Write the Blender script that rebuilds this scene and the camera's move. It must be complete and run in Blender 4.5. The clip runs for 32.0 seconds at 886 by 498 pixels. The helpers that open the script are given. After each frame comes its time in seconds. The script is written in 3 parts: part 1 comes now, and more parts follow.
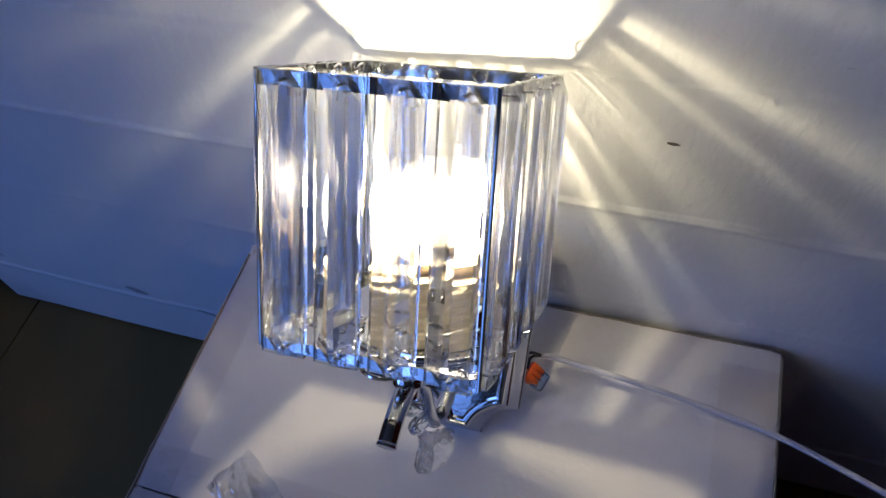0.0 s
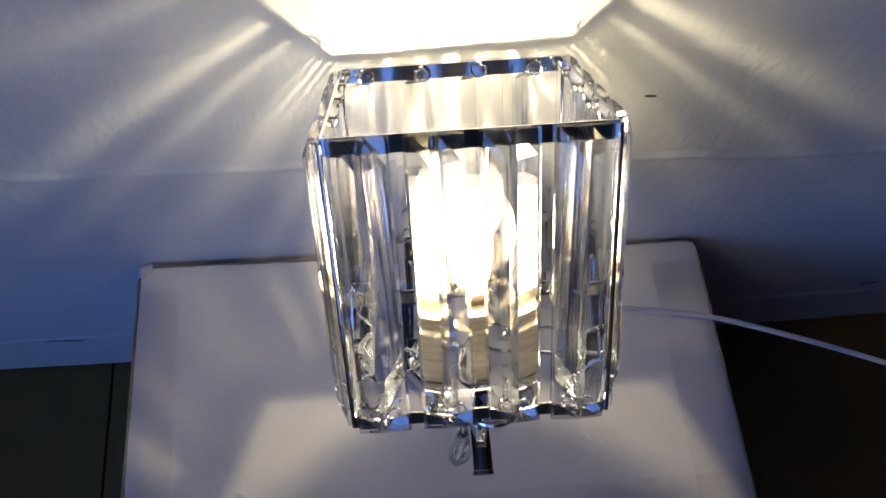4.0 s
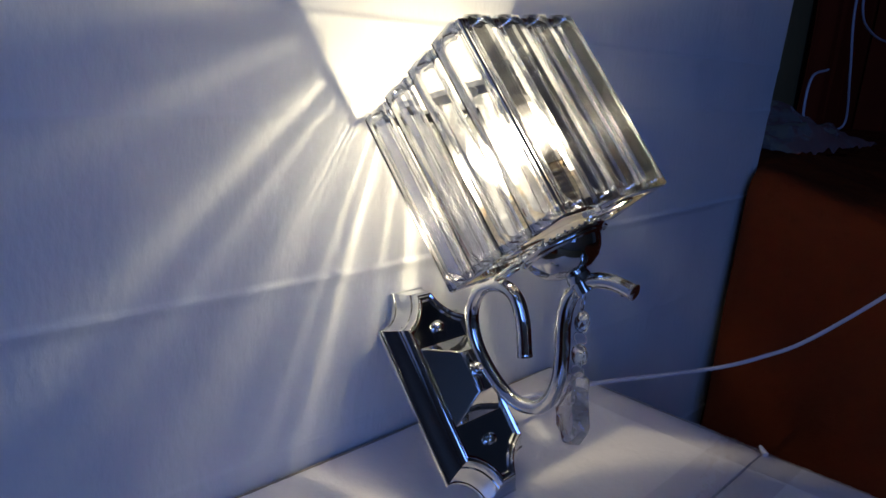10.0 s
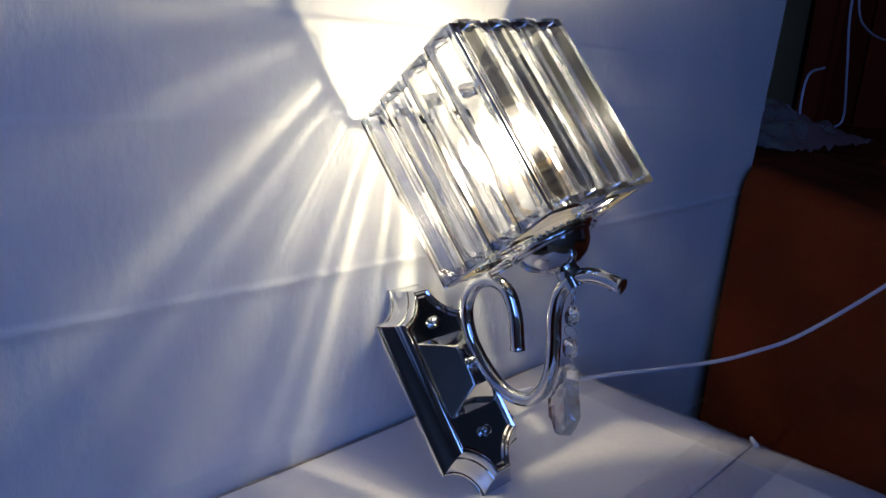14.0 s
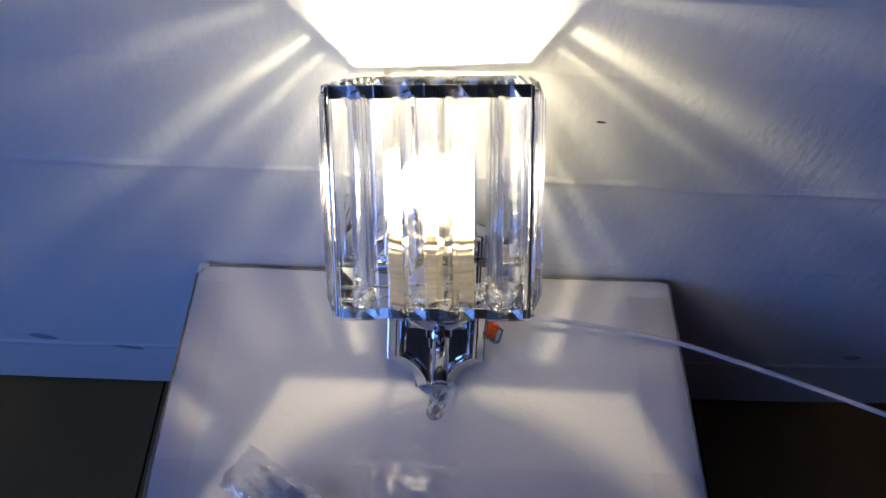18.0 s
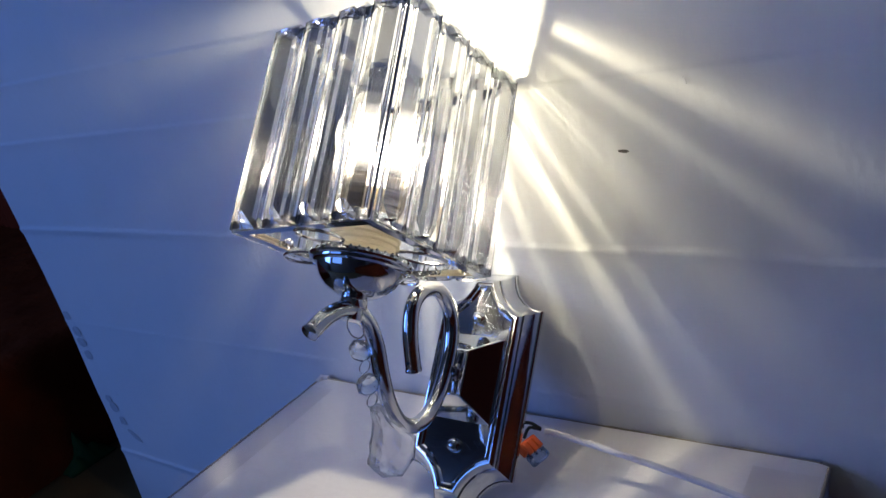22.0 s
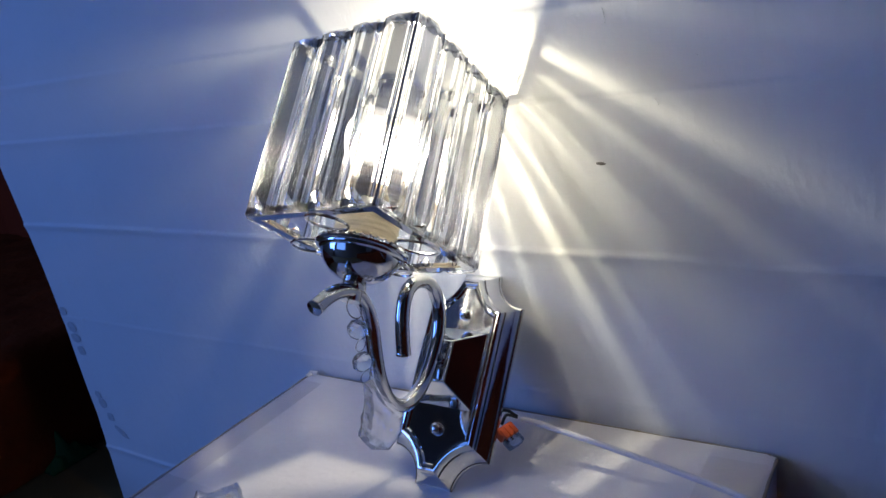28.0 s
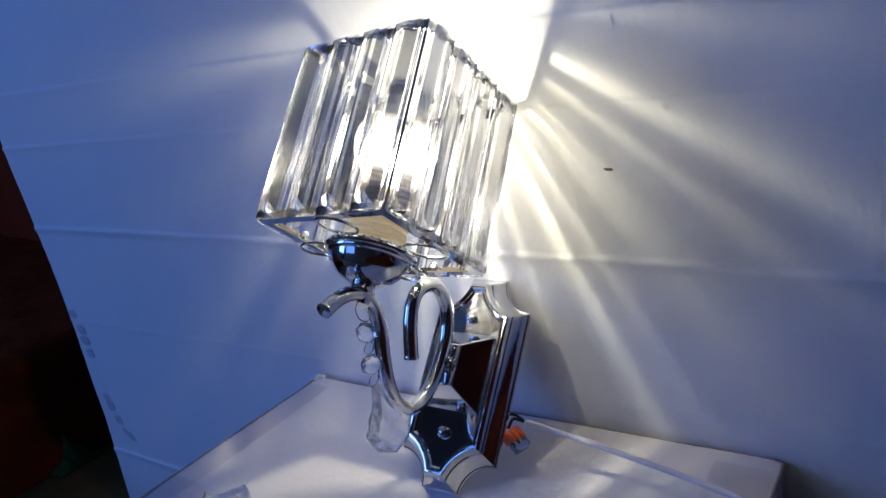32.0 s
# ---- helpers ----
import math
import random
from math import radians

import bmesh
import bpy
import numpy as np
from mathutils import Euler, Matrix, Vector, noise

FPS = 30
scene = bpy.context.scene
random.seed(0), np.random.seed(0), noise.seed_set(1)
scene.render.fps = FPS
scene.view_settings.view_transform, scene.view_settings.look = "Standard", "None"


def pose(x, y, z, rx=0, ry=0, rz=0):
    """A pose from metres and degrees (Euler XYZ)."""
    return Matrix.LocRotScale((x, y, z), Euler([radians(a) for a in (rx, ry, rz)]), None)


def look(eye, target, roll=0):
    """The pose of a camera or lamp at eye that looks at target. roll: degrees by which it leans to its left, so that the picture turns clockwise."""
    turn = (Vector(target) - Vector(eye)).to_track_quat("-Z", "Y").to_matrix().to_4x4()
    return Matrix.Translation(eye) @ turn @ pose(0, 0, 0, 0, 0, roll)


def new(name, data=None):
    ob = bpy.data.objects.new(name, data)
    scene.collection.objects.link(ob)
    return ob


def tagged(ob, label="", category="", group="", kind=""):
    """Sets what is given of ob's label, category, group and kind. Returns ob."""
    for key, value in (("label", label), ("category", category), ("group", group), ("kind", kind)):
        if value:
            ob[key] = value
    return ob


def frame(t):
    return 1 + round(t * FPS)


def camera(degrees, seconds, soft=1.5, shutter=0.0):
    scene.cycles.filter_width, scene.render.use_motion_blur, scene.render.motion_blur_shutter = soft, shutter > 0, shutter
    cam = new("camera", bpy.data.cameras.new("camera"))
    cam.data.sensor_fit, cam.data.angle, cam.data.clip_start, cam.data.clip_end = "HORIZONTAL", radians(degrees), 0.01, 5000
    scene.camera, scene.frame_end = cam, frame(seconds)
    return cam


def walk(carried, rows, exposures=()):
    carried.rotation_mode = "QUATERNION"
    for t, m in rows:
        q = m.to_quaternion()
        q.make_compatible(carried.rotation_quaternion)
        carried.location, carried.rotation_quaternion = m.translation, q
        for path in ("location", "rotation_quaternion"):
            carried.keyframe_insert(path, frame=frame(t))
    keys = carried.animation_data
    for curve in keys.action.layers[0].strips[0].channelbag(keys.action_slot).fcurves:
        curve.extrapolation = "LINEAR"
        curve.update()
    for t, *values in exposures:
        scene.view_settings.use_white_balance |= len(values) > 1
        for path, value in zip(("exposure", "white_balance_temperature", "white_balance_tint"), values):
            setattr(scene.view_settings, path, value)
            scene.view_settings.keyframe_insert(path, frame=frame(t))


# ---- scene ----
cam = camera(61.0, 32.0, soft=1.5)
PATH = [
    (0, 0.1106, -0.3249, 0.5773, 33.83, 6.01, 16.50),
    (0.5, 0.0827, -0.3397, 0.5925, 32.04, 2.53, 10.82),
    (1, 0.0768, -0.3086, 0.5933, 28.03, 2.21, 11.66),
    (1.2, 0.0710, -0.2977, 0.5933, 26.65, 2.02, 11.02),
    (1.5, 0.0511, -0.2825, 0.5906, 24.90, 1.44, 8.65),
    (2, -0.0123, -0.2687, 0.5906, 22.73, -1.20, 1.26),
    (2.5, -0.0521, -0.2589, 0.5880, 21.81, -4.12, -3.26),
    (2.7, -0.0525, -0.2564, 0.5865, 21.89, -4.15, -3.90),
    (3, -0.0493, -0.2546, 0.5878, 21.73, -3.88, -3.82),
    (3.4, -0.0450, -0.2547, 0.5943, 22.18, -3.71, -2.74),
    (5.5, -0.1774, -0.2925, 0.5941, 32.73, -6.34, -27.13),
    (6, -0.2457, -0.2931, 0.5552, 38.17, -6.38, -37.00),
    (6.5, -0.2663, -0.3273, 0.5045, 49.68, -8.53, -42.41),
    (7, -0.2850, -0.3417, 0.4376, 59.29, -8.51, -45.15),
    (7.5, -0.3112, -0.3424, 0.3873, 66.17, -7.36, -46.33),
    (8, -0.3498, -0.3761, 0.3599, 70.54, -6.27, -48.51),
    (8.5, -0.3839, -0.3960, 0.3436, 73.40, -6.34, -49.26),
    (9, -0.4123, -0.4063, 0.3371, 75.52, -4.91, -47.48),
    (9.5, -0.4078, -0.4278, 0.3310, 75.28, -3.92, -45.67),
    (10, -0.4244, -0.4350, 0.3275, 75.27, -4.51, -46.36),
    (10.5, -0.4356, -0.4382, 0.3251, 75.65, -4.68, -46.69),
    (11, -0.4358, -0.4429, 0.3245, 75.40, -4.64, -46.33),
    (11.5, -0.4301, -0.4501, 0.3274, 75.18, -4.26, -45.59),
    (12, -0.4318, -0.4513, 0.3302, 75.37, -4.27, -45.93),
    (12.5, -0.4358, -0.4485, 0.3305, 75.23, -4.33, -46.44),
    (13, -0.4347, -0.4436, 0.3314, 75.09, -4.45, -46.93),
    (13.5, -0.4343, -0.4540, 0.3308, 75.31, -4.21, -46.07),
    (14, -0.4316, -0.4519, 0.3300, 75.28, -4.05, -46.14),
    (14.5, -0.4263, -0.4451, 0.3301, 74.45, -4.12, -46.28),
    (15, -0.4017, -0.4247, 0.3551, 69.82, -3.89, -47.26),
    (15.5, -0.3699, -0.4110, 0.4846, 57.54, -4.77, -47.04),
    (17.5, -0.0959, -0.4548, 0.6537, 36.24, -2.94, -10.58),
    (18, -0.0083, -0.4211, 0.6469, 34.54, -2.18, 1.07),
    (18.5, 0.0877, -0.4375, 0.6405, 35.18, -0.39, 14.89),
    (19, 0.1470, -0.4279, 0.6149, 38.33, 1.78, 20.06),
    (19.5, 0.2085, -0.4293, 0.5482, 46.67, 8.20, 25.23),
    (20, 0.2419, -0.4320, 0.4792, 54.04, 11.96, 29.22),
    (20.5, 0.2613, -0.4300, 0.4285, 59.43, 11.70, 31.33),
    (21, 0.2794, -0.4452, 0.3950, 66.28, 11.78, 32.75),
    (21.5, 0.2949, -0.4612, 0.3642, 68.62, 11.00, 33.55),
    (22, 0.3123, -0.4820, 0.3611, 70.21, 11.45, 32.95),
    (22.5, 0.3225, -0.5044, 0.3605, 71.29, 10.47, 32.48),
    (23, 0.3319, -0.5149, 0.3568, 71.66, 10.55, 32.55),
    (23.5, 0.3329, -0.5242, 0.3609, 71.63, 9.93, 32.24),
    (24, 0.3308, -0.5299, 0.3607, 71.90, 9.35, 32.35),
    (24.5, 0.3297, -0.5308, 0.3601, 71.69, 8.67, 31.35),
    (25, 0.3310, -0.5296, 0.3594, 71.86, 8.60, 31.28),
    (27.5, 0.3346, -0.5370, 0.3531, 72.62, 8.50, 32.13),
    (28, 0.3365, -0.5360, 0.3538, 72.62, 8.62, 32.42),
    (28.5, 0.3352, -0.5371, 0.3551, 72.58, 8.65, 32.49),
    (29, 0.3361, -0.5393, 0.3543, 72.77, 8.64, 32.57),
    (29.5, 0.3364, -0.5394, 0.3547, 72.77, 8.58, 32.64),
    (30, 0.3363, -0.5404, 0.3536, 72.95, 8.47, 32.75),
    (30.5, 0.3367, -0.5405, 0.3534, 72.97, 8.42, 32.69),
    (31, 0.3356, -0.5400, 0.3554, 72.89, 8.56, 32.77),
    (31.5, 0.3355, -0.5411, 0.3544, 73.06, 8.63, 32.88),
    (32, 0.3376, -0.5410, 0.3539, 73.18, 8.45, 32.94),
]

EXPOSURE = [(0, -0.42, 7850, 10), (1, -0.62, 8050, 10), (2, -0.70, 8250, 10), (3.4, -0.55, 8250, 10), (5.5, -1.05, 8100, 10), (6.2, -1.00, 8100, 10), (7, -0.74, 8300, 10), (9, -0.62, 8050, 10), (12, -0.42, 7850, 10), (15.5, -0.26, 7850, 10), (18, -0.15, 7900, 10), (20, -0.18, 7550, 10), (24, -0.19, 7100, 10), (32, -0.15, 6950, 10)]
walk(cam, [(t, pose(*p)) for t, *p in PATH], EXPOSURE)

# ---- world, lights ----
world = bpy.data.worlds.new("room_dark")
scene.world = world
world.use_nodes = True
world.node_tree.nodes["Background"].inputs["Color"].default_value = (0.10, 0.18, 0.5, 1)
world.node_tree.nodes["Background"].inputs["Strength"].default_value = 0.02

FLOOR = -0.333
LEAN = radians(-2.0)          # lean of the tall board
TILT = radians(41.6)          # lean of the lamp's back plate and arm
BODY = Matrix.Translation((0.003, -0.1510, 0.2105)) @ Matrix.Rotation(-TILT, 4, "X")
SHADE = Matrix.Translation((0.0, -0.1524, 0.2095)) @ Matrix.Rotation(radians(40.35), 4, Vector((-0.9926, -0.1037, -0.0628)))
SW, SH = 0.1155, 0.139         # frame width and height of the crystal shade


def lamp_light(name, kind, m, watts, colour, **kw):
    data = bpy.data.lights.new(name, kind)
    data.energy, data.color = watts, colour
    for k, v in kw.items():
        if k == "size":
            data.shape, data.size, data.size_y = "RECTANGLE", v[0], v[1]
        elif k == "radius":
            data.shadow_soft_size = v
    ob = new(name, data)
    ob.matrix_world = m
    return ob


bulb_at = SHADE @ Vector((0, 0, 0.069))
lamp_light("bulb_light", "POINT", Matrix.Translation(bulb_at), 1.80, (0.905, 0.890, 0.665), radius=0.0031)
lamp_light("south_window_light", "AREA", look((-0.93, -2.25, 1.02), (-0.55, 0, 0.25)), 7.0, (0.115, 0.295, 1.0), size=(1.12, 1.0))
lamp_light("west_window_light", "AREA", look((-2.22, -1.86, 0.98), (-0.3, 0, 0.1)), 27.5, (0.115, 0.295, 1.0), size=(0.9, 1.15))


# ---- materials ----
def mat(name, base, rough=0.5, metal=0.0, spec=0.5, vary=0.0, vscale=8.0, bump=0.0, bscale=60.0, stretch=(1, 1, 1), fine=0.0, fscale=300.0,
        coat=0.0, stain=None, stain_scale=5.0, stain_amount=0.3, emit=None, strength=0.0):
    m = bpy.data.materials.new(name)
    m.use_nodes = True
    nt = m.node_tree
    n, l = nt.nodes, nt.links
    b = n["Principled BSDF"]
    b.inputs["Base Color"].default_value = (*base, 1)
    b.inputs["Roughness"].default_value = rough
    b.inputs["Metallic"].default_value = metal
    b.inputs["Specular IOR Level"].default_value = spec
    b.inputs["Coat Weight"].default_value = coat
    b.inputs["Coat Roughness"].default_value = 0.07
    if emit:
        b.inputs["Emission Color"].default_value = (*emit, 1)
        b.inputs["Emission Strength"].default_value = strength
    tc = n.new("ShaderNodeTexCoord")
    mp = n.new("ShaderNodeMapping")
    mp.inputs["Scale"].default_value = stretch
    l.new(tc.outputs["Object"], mp.inputs["Vector"])

    def tex(scale, detail=4.0):
        t = n.new("ShaderNodeTexNoise")
        t.inputs["Scale"].default_value = scale
        t.inputs["Detail"].default_value = detail
        l.new(mp.outputs["Vector"], t.inputs["Vector"])
        return t

    col = None
    if vary:
        t = tex(vscale)
        ramp = n.new("ShaderNodeMapRange")
        ramp.inputs["To Min"].default_value, ramp.inputs["To Max"].default_value = 1 - vary, 1 + vary
        l.new(t.outputs["Fac"], ramp.inputs["Value"])
        mul = n.new("ShaderNodeVectorMath")
        mul.operation = "SCALE"
        mul.inputs[0].default_value = base
        l.new(ramp.outputs["Result"], mul.inputs["Scale"])
        col = mul.outputs["Vector"]
        rr = n.new("ShaderNodeMapRange")
        rr.inputs["To Min"].default_value, rr.inputs["To Max"].default_value = rough * 0.8, min(1, rough * 1.25)
        l.new(t.outputs["Fac"], rr.inputs["Value"])
        l.new(rr.outputs["Result"], b.inputs["Roughness"])
    if stain:
        t = tex(stain_scale, 6.0)
        ramp = n.new("ShaderNodeMapRange")
        ramp.inputs["From Min"].default_value, ramp.inputs["From Max"].default_value = 0.52, 0.75
        ramp.inputs["To Max"].default_value = stain_amount
        l.new(t.outputs["Fac"], ramp.inputs["Value"])
        mix = n.new("ShaderNodeMix")
        mix.data_type = "RGBA"
        mix.inputs["A"].default_value = (*base, 1)
        mix.inputs["B"].default_value = (*stain, 1)
        if col:
            l.new(col, mix.inputs["A"])
        l.new(ramp.outputs["Result"], mix.inputs["Factor"])
        col = mix.outputs["Result"]
    if col:
        l.new(col, b.inputs["Base Color"])
    last = None
    for amount, scale in ((bump, bscale), (fine, fscale)):
        if amount:
            t = tex(scale)
            bp = n.new("ShaderNodeBump")
            bp.inputs["Strength"].default_value = 1.0
            bp.inputs["Distance"].default_value = amount
            l.new(t.outputs["Fac"], bp.inputs["Height"])
            if last:
                l.new(last.outputs["Normal"], bp.inputs["Normal"])
            last = bp
    if last:
        l.new(last.outputs["Normal"], b.inputs["Normal"])
    return m


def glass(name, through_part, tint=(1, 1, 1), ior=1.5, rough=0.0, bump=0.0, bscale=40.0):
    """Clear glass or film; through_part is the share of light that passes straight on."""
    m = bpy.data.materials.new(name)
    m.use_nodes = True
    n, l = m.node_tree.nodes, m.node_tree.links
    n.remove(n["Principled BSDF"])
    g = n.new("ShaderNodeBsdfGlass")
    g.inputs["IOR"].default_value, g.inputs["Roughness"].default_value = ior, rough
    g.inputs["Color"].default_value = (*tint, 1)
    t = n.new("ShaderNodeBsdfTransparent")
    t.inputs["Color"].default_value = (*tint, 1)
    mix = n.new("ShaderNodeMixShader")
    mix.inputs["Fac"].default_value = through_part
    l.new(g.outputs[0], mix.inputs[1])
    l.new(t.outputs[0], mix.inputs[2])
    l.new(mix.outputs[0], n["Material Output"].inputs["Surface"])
    if bump:
        tc = n.new("ShaderNodeTexCoord")
        x = n.new("ShaderNodeTexNoise")
        x.inputs["Scale"].default_value = bscale
        l.new(tc.outputs["Object"], x.inputs["Vector"])
        bp = n.new("ShaderNodeBump")
        bp.inputs["Distance"].default_value = bump
        l.new(x.outputs["Fac"], bp.inputs["Height"])
        l.new(bp.outputs["Normal"], g.inputs["Normal"])
    return m


def film(name, tint, gloss, rough, bump, bscale, haze=0.0):
    """Thin clear plastic: mostly see-through, with sharp glints on its wrinkles."""
    m = bpy.data.materials.new(name)
    m.use_nodes = True
    n, l = m.node_tree.nodes, m.node_tree.links
    n.remove(n["Principled BSDF"])
    g = n.new("ShaderNodeBsdfGlossy")
    g.inputs["Roughness"].default_value = rough
    t = n.new("ShaderNodeBsdfTransparent")
    t.inputs["Color"].default_value = (*tint, 1)
    mix = n.new("ShaderNodeMixShader")
    fr = n.new("ShaderNodeFresnel")
    fr.inputs["IOR"].default_value = 1.45
    mul = n.new("ShaderNodeMath")
    mul.operation = "MULTIPLY"
    mul.use_clamp = True
    mul.inputs[1].default_value = gloss
    l.new(fr.outputs[0], mul.inputs[0])
    l.new(mul.outputs[0], mix.inputs["Fac"])
    l.new(t.outputs[0], mix.inputs[1])
    l.new(g.outputs[0], mix.inputs[2])
    d = n.new("ShaderNodeBsdfDiffuse")
    d.inputs["Color"].default_value = (0.85, 0.86, 0.88, 1)
    veil = n.new("ShaderNodeMixShader")
    veil.inputs["Fac"].default_value = haze
    l.new(mix.outputs[0], veil.inputs[1])
    l.new(d.outputs[0], veil.inputs[2])
    l.new(veil.outputs[0], n["Material Output"].inputs["Surface"])
    tc = n.new("ShaderNodeTexCoord")
    x = n.new("ShaderNodeTexNoise")
    x.inputs["Scale"].default_value = bscale
    l.new(tc.outputs["Object"], x.inputs["Vector"])
    bp = n.new("ShaderNodeBump")
    bp.inputs["Distance"].default_value = bump
    l.new(x.outputs["Fac"], bp.inputs["Height"])
    l.new(bp.outputs["Normal"], g.inputs["Normal"])
    return m


CHROME = mat("chrome", (0.67, 0.68, 0.69), rough=0.08, metal=1.0, vary=0.03, vscale=30, bump=0.00022, bscale=34, fine=0.00002, fscale=350)
CHROME_WIRE = mat("chrome_wire", (0.72, 0.73, 0.75), rough=0.15, metal=1.0)
DARK_HOLE = mat("dark_hole", (0.01, 0.01, 0.012), rough=0.6)
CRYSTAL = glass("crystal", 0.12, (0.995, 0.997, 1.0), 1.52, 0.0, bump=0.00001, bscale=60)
# Extra see-through glass for added strips that draw the bulb's rays on the board.
CRYSTAL_RAYS = glass("crystal_ray_strip", 0.64, (0.985, 0.988, 0.99), 1.52, 0.0, bump=0.00003, bscale=60)
CRYSTAL_BEAD = glass("crystal_bead", 0.12, (0.97, 0.985, 0.99), 1.55)
CRYSTAL_DROP = glass("crystal_drop", 0.30, (0.975, 0.98, 0.985), 1.52, 0.03, bump=0.0006, bscale=60)
SOCKET = mat("socket_plastic", (0.74, 0.62, 0.47), rough=0.45, vary=0.06, vscale=20, fine=0.0001)
BOARD = mat("white_board", (0.75, 0.75, 0.77), rough=0.62, spec=0.3, vary=0.035, vscale=9, bump=0.0012, bscale=30, stretch=(1, 1, 0.45), fine=0.0009, fscale=125, stain=(0.62, 0.62, 0.66), stain_scale=3.0, stain_amount=0.35)
CARTON = mat("white_carton", (0.80, 0.755, 0.775), rough=0.42, spec=0.45, vary=0.03, vscale=7, bump=0.0008, bscale=22, fine=0.0003, fscale=200, coat=0.22, stain=(0.66, 0.60, 0.57), stain_scale=4.0, stain_amount=0.4)
n, l = CARTON.node_tree.nodes, CARTON.node_tree.links
x = n.new("ShaderNodeTexNoise")
x.inputs["Scale"].default_value = 160.0
l.new(next(k for k in n if k.type == "TEX_COORD").outputs["Object"], x.inputs["Vector"])
bp = n.new("ShaderNodeBump")
bp.inputs["Distance"].default_value = 0.0016
l.new(x.outputs["Fac"], bp.inputs["Height"])
l.new(bp.outputs["Normal"], n["Principled BSDF"].inputs["Coat Normal"])
CARTON_RAW = mat("raw_carton_edge", (0.30, 0.25, 0.21), rough=0.85, vary=0.25, vscale=60, fine=0.0004)
TAPE = film("packing_tape", (0.972, 0.956, 0.94), 1.9, 0.07, 0.0010, 75)
BAG = film("clear_bag", (0.97, 0.972, 0.975), 7.0, 0.08, 0.0016, 50, haze=0.08)
CORD = mat("white_cord", (0.62, 0.60, 0.68), rough=0.4, vary=0.04, vscale=40)
BLACK_WIRE = mat("black_wire", (0.012, 0.012, 0.014), rough=0.4)
ORANGE = mat("orange_plastic", (0.62, 0.085, 0.015), rough=0.35, vary=0.08, vscale=60)
CLEAR_PLASTIC = glass("clear_plastic", 0.25, (0.78, 0.87, 0.96), 1.45, 0.18)
STEEL = mat("screw_steel", (0.33, 0.34, 0.36), rough=0.2, metal=1.0)
PLUG = mat("white_plug", (0.75, 0.73, 0.68), rough=0.5, vary=0.04)
FLOOR_M = mat("dark_floor", (0.200, 0.115, 0.042), rough=0.75, spec=0.2, vary=0.25, vscale=5, bump=0.0008, bscale=30, stretch=(1, 0.25, 1), fine=0.0002)
RED_CLOTH = mat("red_cloth", (0.170, 0.027, 0.006), rough=0.9, spec=0.1, vary=0.3, vscale=9, bump=0.022, bscale=7, fine=0.0008, fscale=300)
DARK_RED = mat("dark_red_cloth", (0.27, 0.034, 0.012), rough=0.9, spec=0.1, vary=0.25, vscale=6, bump=0.002, bscale=14, fine=0.0005, fscale=500)
GREEN = mat("green_cloth", (0.02, 0.10, 0.02), rough=0.85, vary=0.2)
WALL_M = mat("room_wall", (0.33, 0.27, 0.21), rough=0.8, vary=0.08, vscale=3, bump=0.001, bscale=40)
FAINT = mat("faint_print", (0.52, 0.52, 0.55), rough=0.7, vary=0.25, vscale=150)
TEAR = mat("torn_dark_speck", (0.10, 0.09, 0.085), rough=0.8, vary=0.2, vscale=200)
SMUDGE = mat("grey_print", (0.40, 0.40, 0.44), rough=0.7, vary=0.35, vscale=120)


def glowing(name, colour, strength, clear):
    """A lit clear shell: gives off light and lets the rest through."""
    m = bpy.data.materials.new(name)
    m.use_nodes = True
    n, l = m.node_tree.nodes, m.node_tree.links
    n.remove(n["Principled BSDF"])
    e = n.new("ShaderNodeEmission")
    e.inputs["Color"].default_value, e.inputs["Strength"].default_value = (*colour, 1), strength
    t = n.new("ShaderNodeBsdfTransparent")
    x = n.new("ShaderNodeMixShader")
    x.inputs["Fac"].default_value = clear
    l.new(e.outputs[0], x.inputs[1])
    l.new(t.outputs[0], x.inputs[2])
    l.new(x.outputs[0], n["Material Output"].inputs["Surface"])
    return m


BULB = glowing("lit_bulb", (1.0, 0.94, 0.82), 14.0, 0.94)
n, l = BULB.node_tree.nodes, BULB.node_tree.links
tc = n.new("ShaderNodeTexCoord")
far = n.new("ShaderNodeVectorMath")
far.operation = "DISTANCE"
far.inputs[1].default_value = bulb_at - Vector((0.003, -0.13, 0.0))
# Emission painted over the clear envelope stands in for the filament's bloom.
belt = n.new("ShaderNodeMapRange")
belt.inputs["From Min"].default_value, belt.inputs["From Max"].default_value = 0.0243, 0.0262
belt.inputs["To Min"].default_value, belt.inputs["To Max"].default_value = 260.0, 11.0
l.new(tc.outputs["Object"], far.inputs[0])
l.new(far.outputs["Value"], belt.inputs["Value"])
l.new(belt.outputs["Result"], next(x for x in n if x.type == "EMISSION").inputs["Strength"])
CORE = glowing("light_core", (1.0, 0.95, 0.85), 900.0, 0.9)


# ---- mesh helpers ----
def part(name, bm, material, parent=None, label="", smooth=35):
    """Link a bmesh as one mesh object under parent."""
    me = bpy.data.meshes.new(name)
    bmesh.ops.recalc_face_normals(bm, faces=bm.faces)
    bm.to_mesh(me)
    bm.free()
    me.materials.append(material)
    if smooth:
        me.shade_smooth()
        me.set_sharp_from_angle(angle=radians(smooth))
    ob = new(name, me)
    if parent:
        ob.parent = parent
    if label:
        ob["label"] = label
    return ob


def thing(name, at, label, category, group="", kind=""):
    ob = new(name)
    ob.location = at
    return tagged(ob, label, category, group, kind)


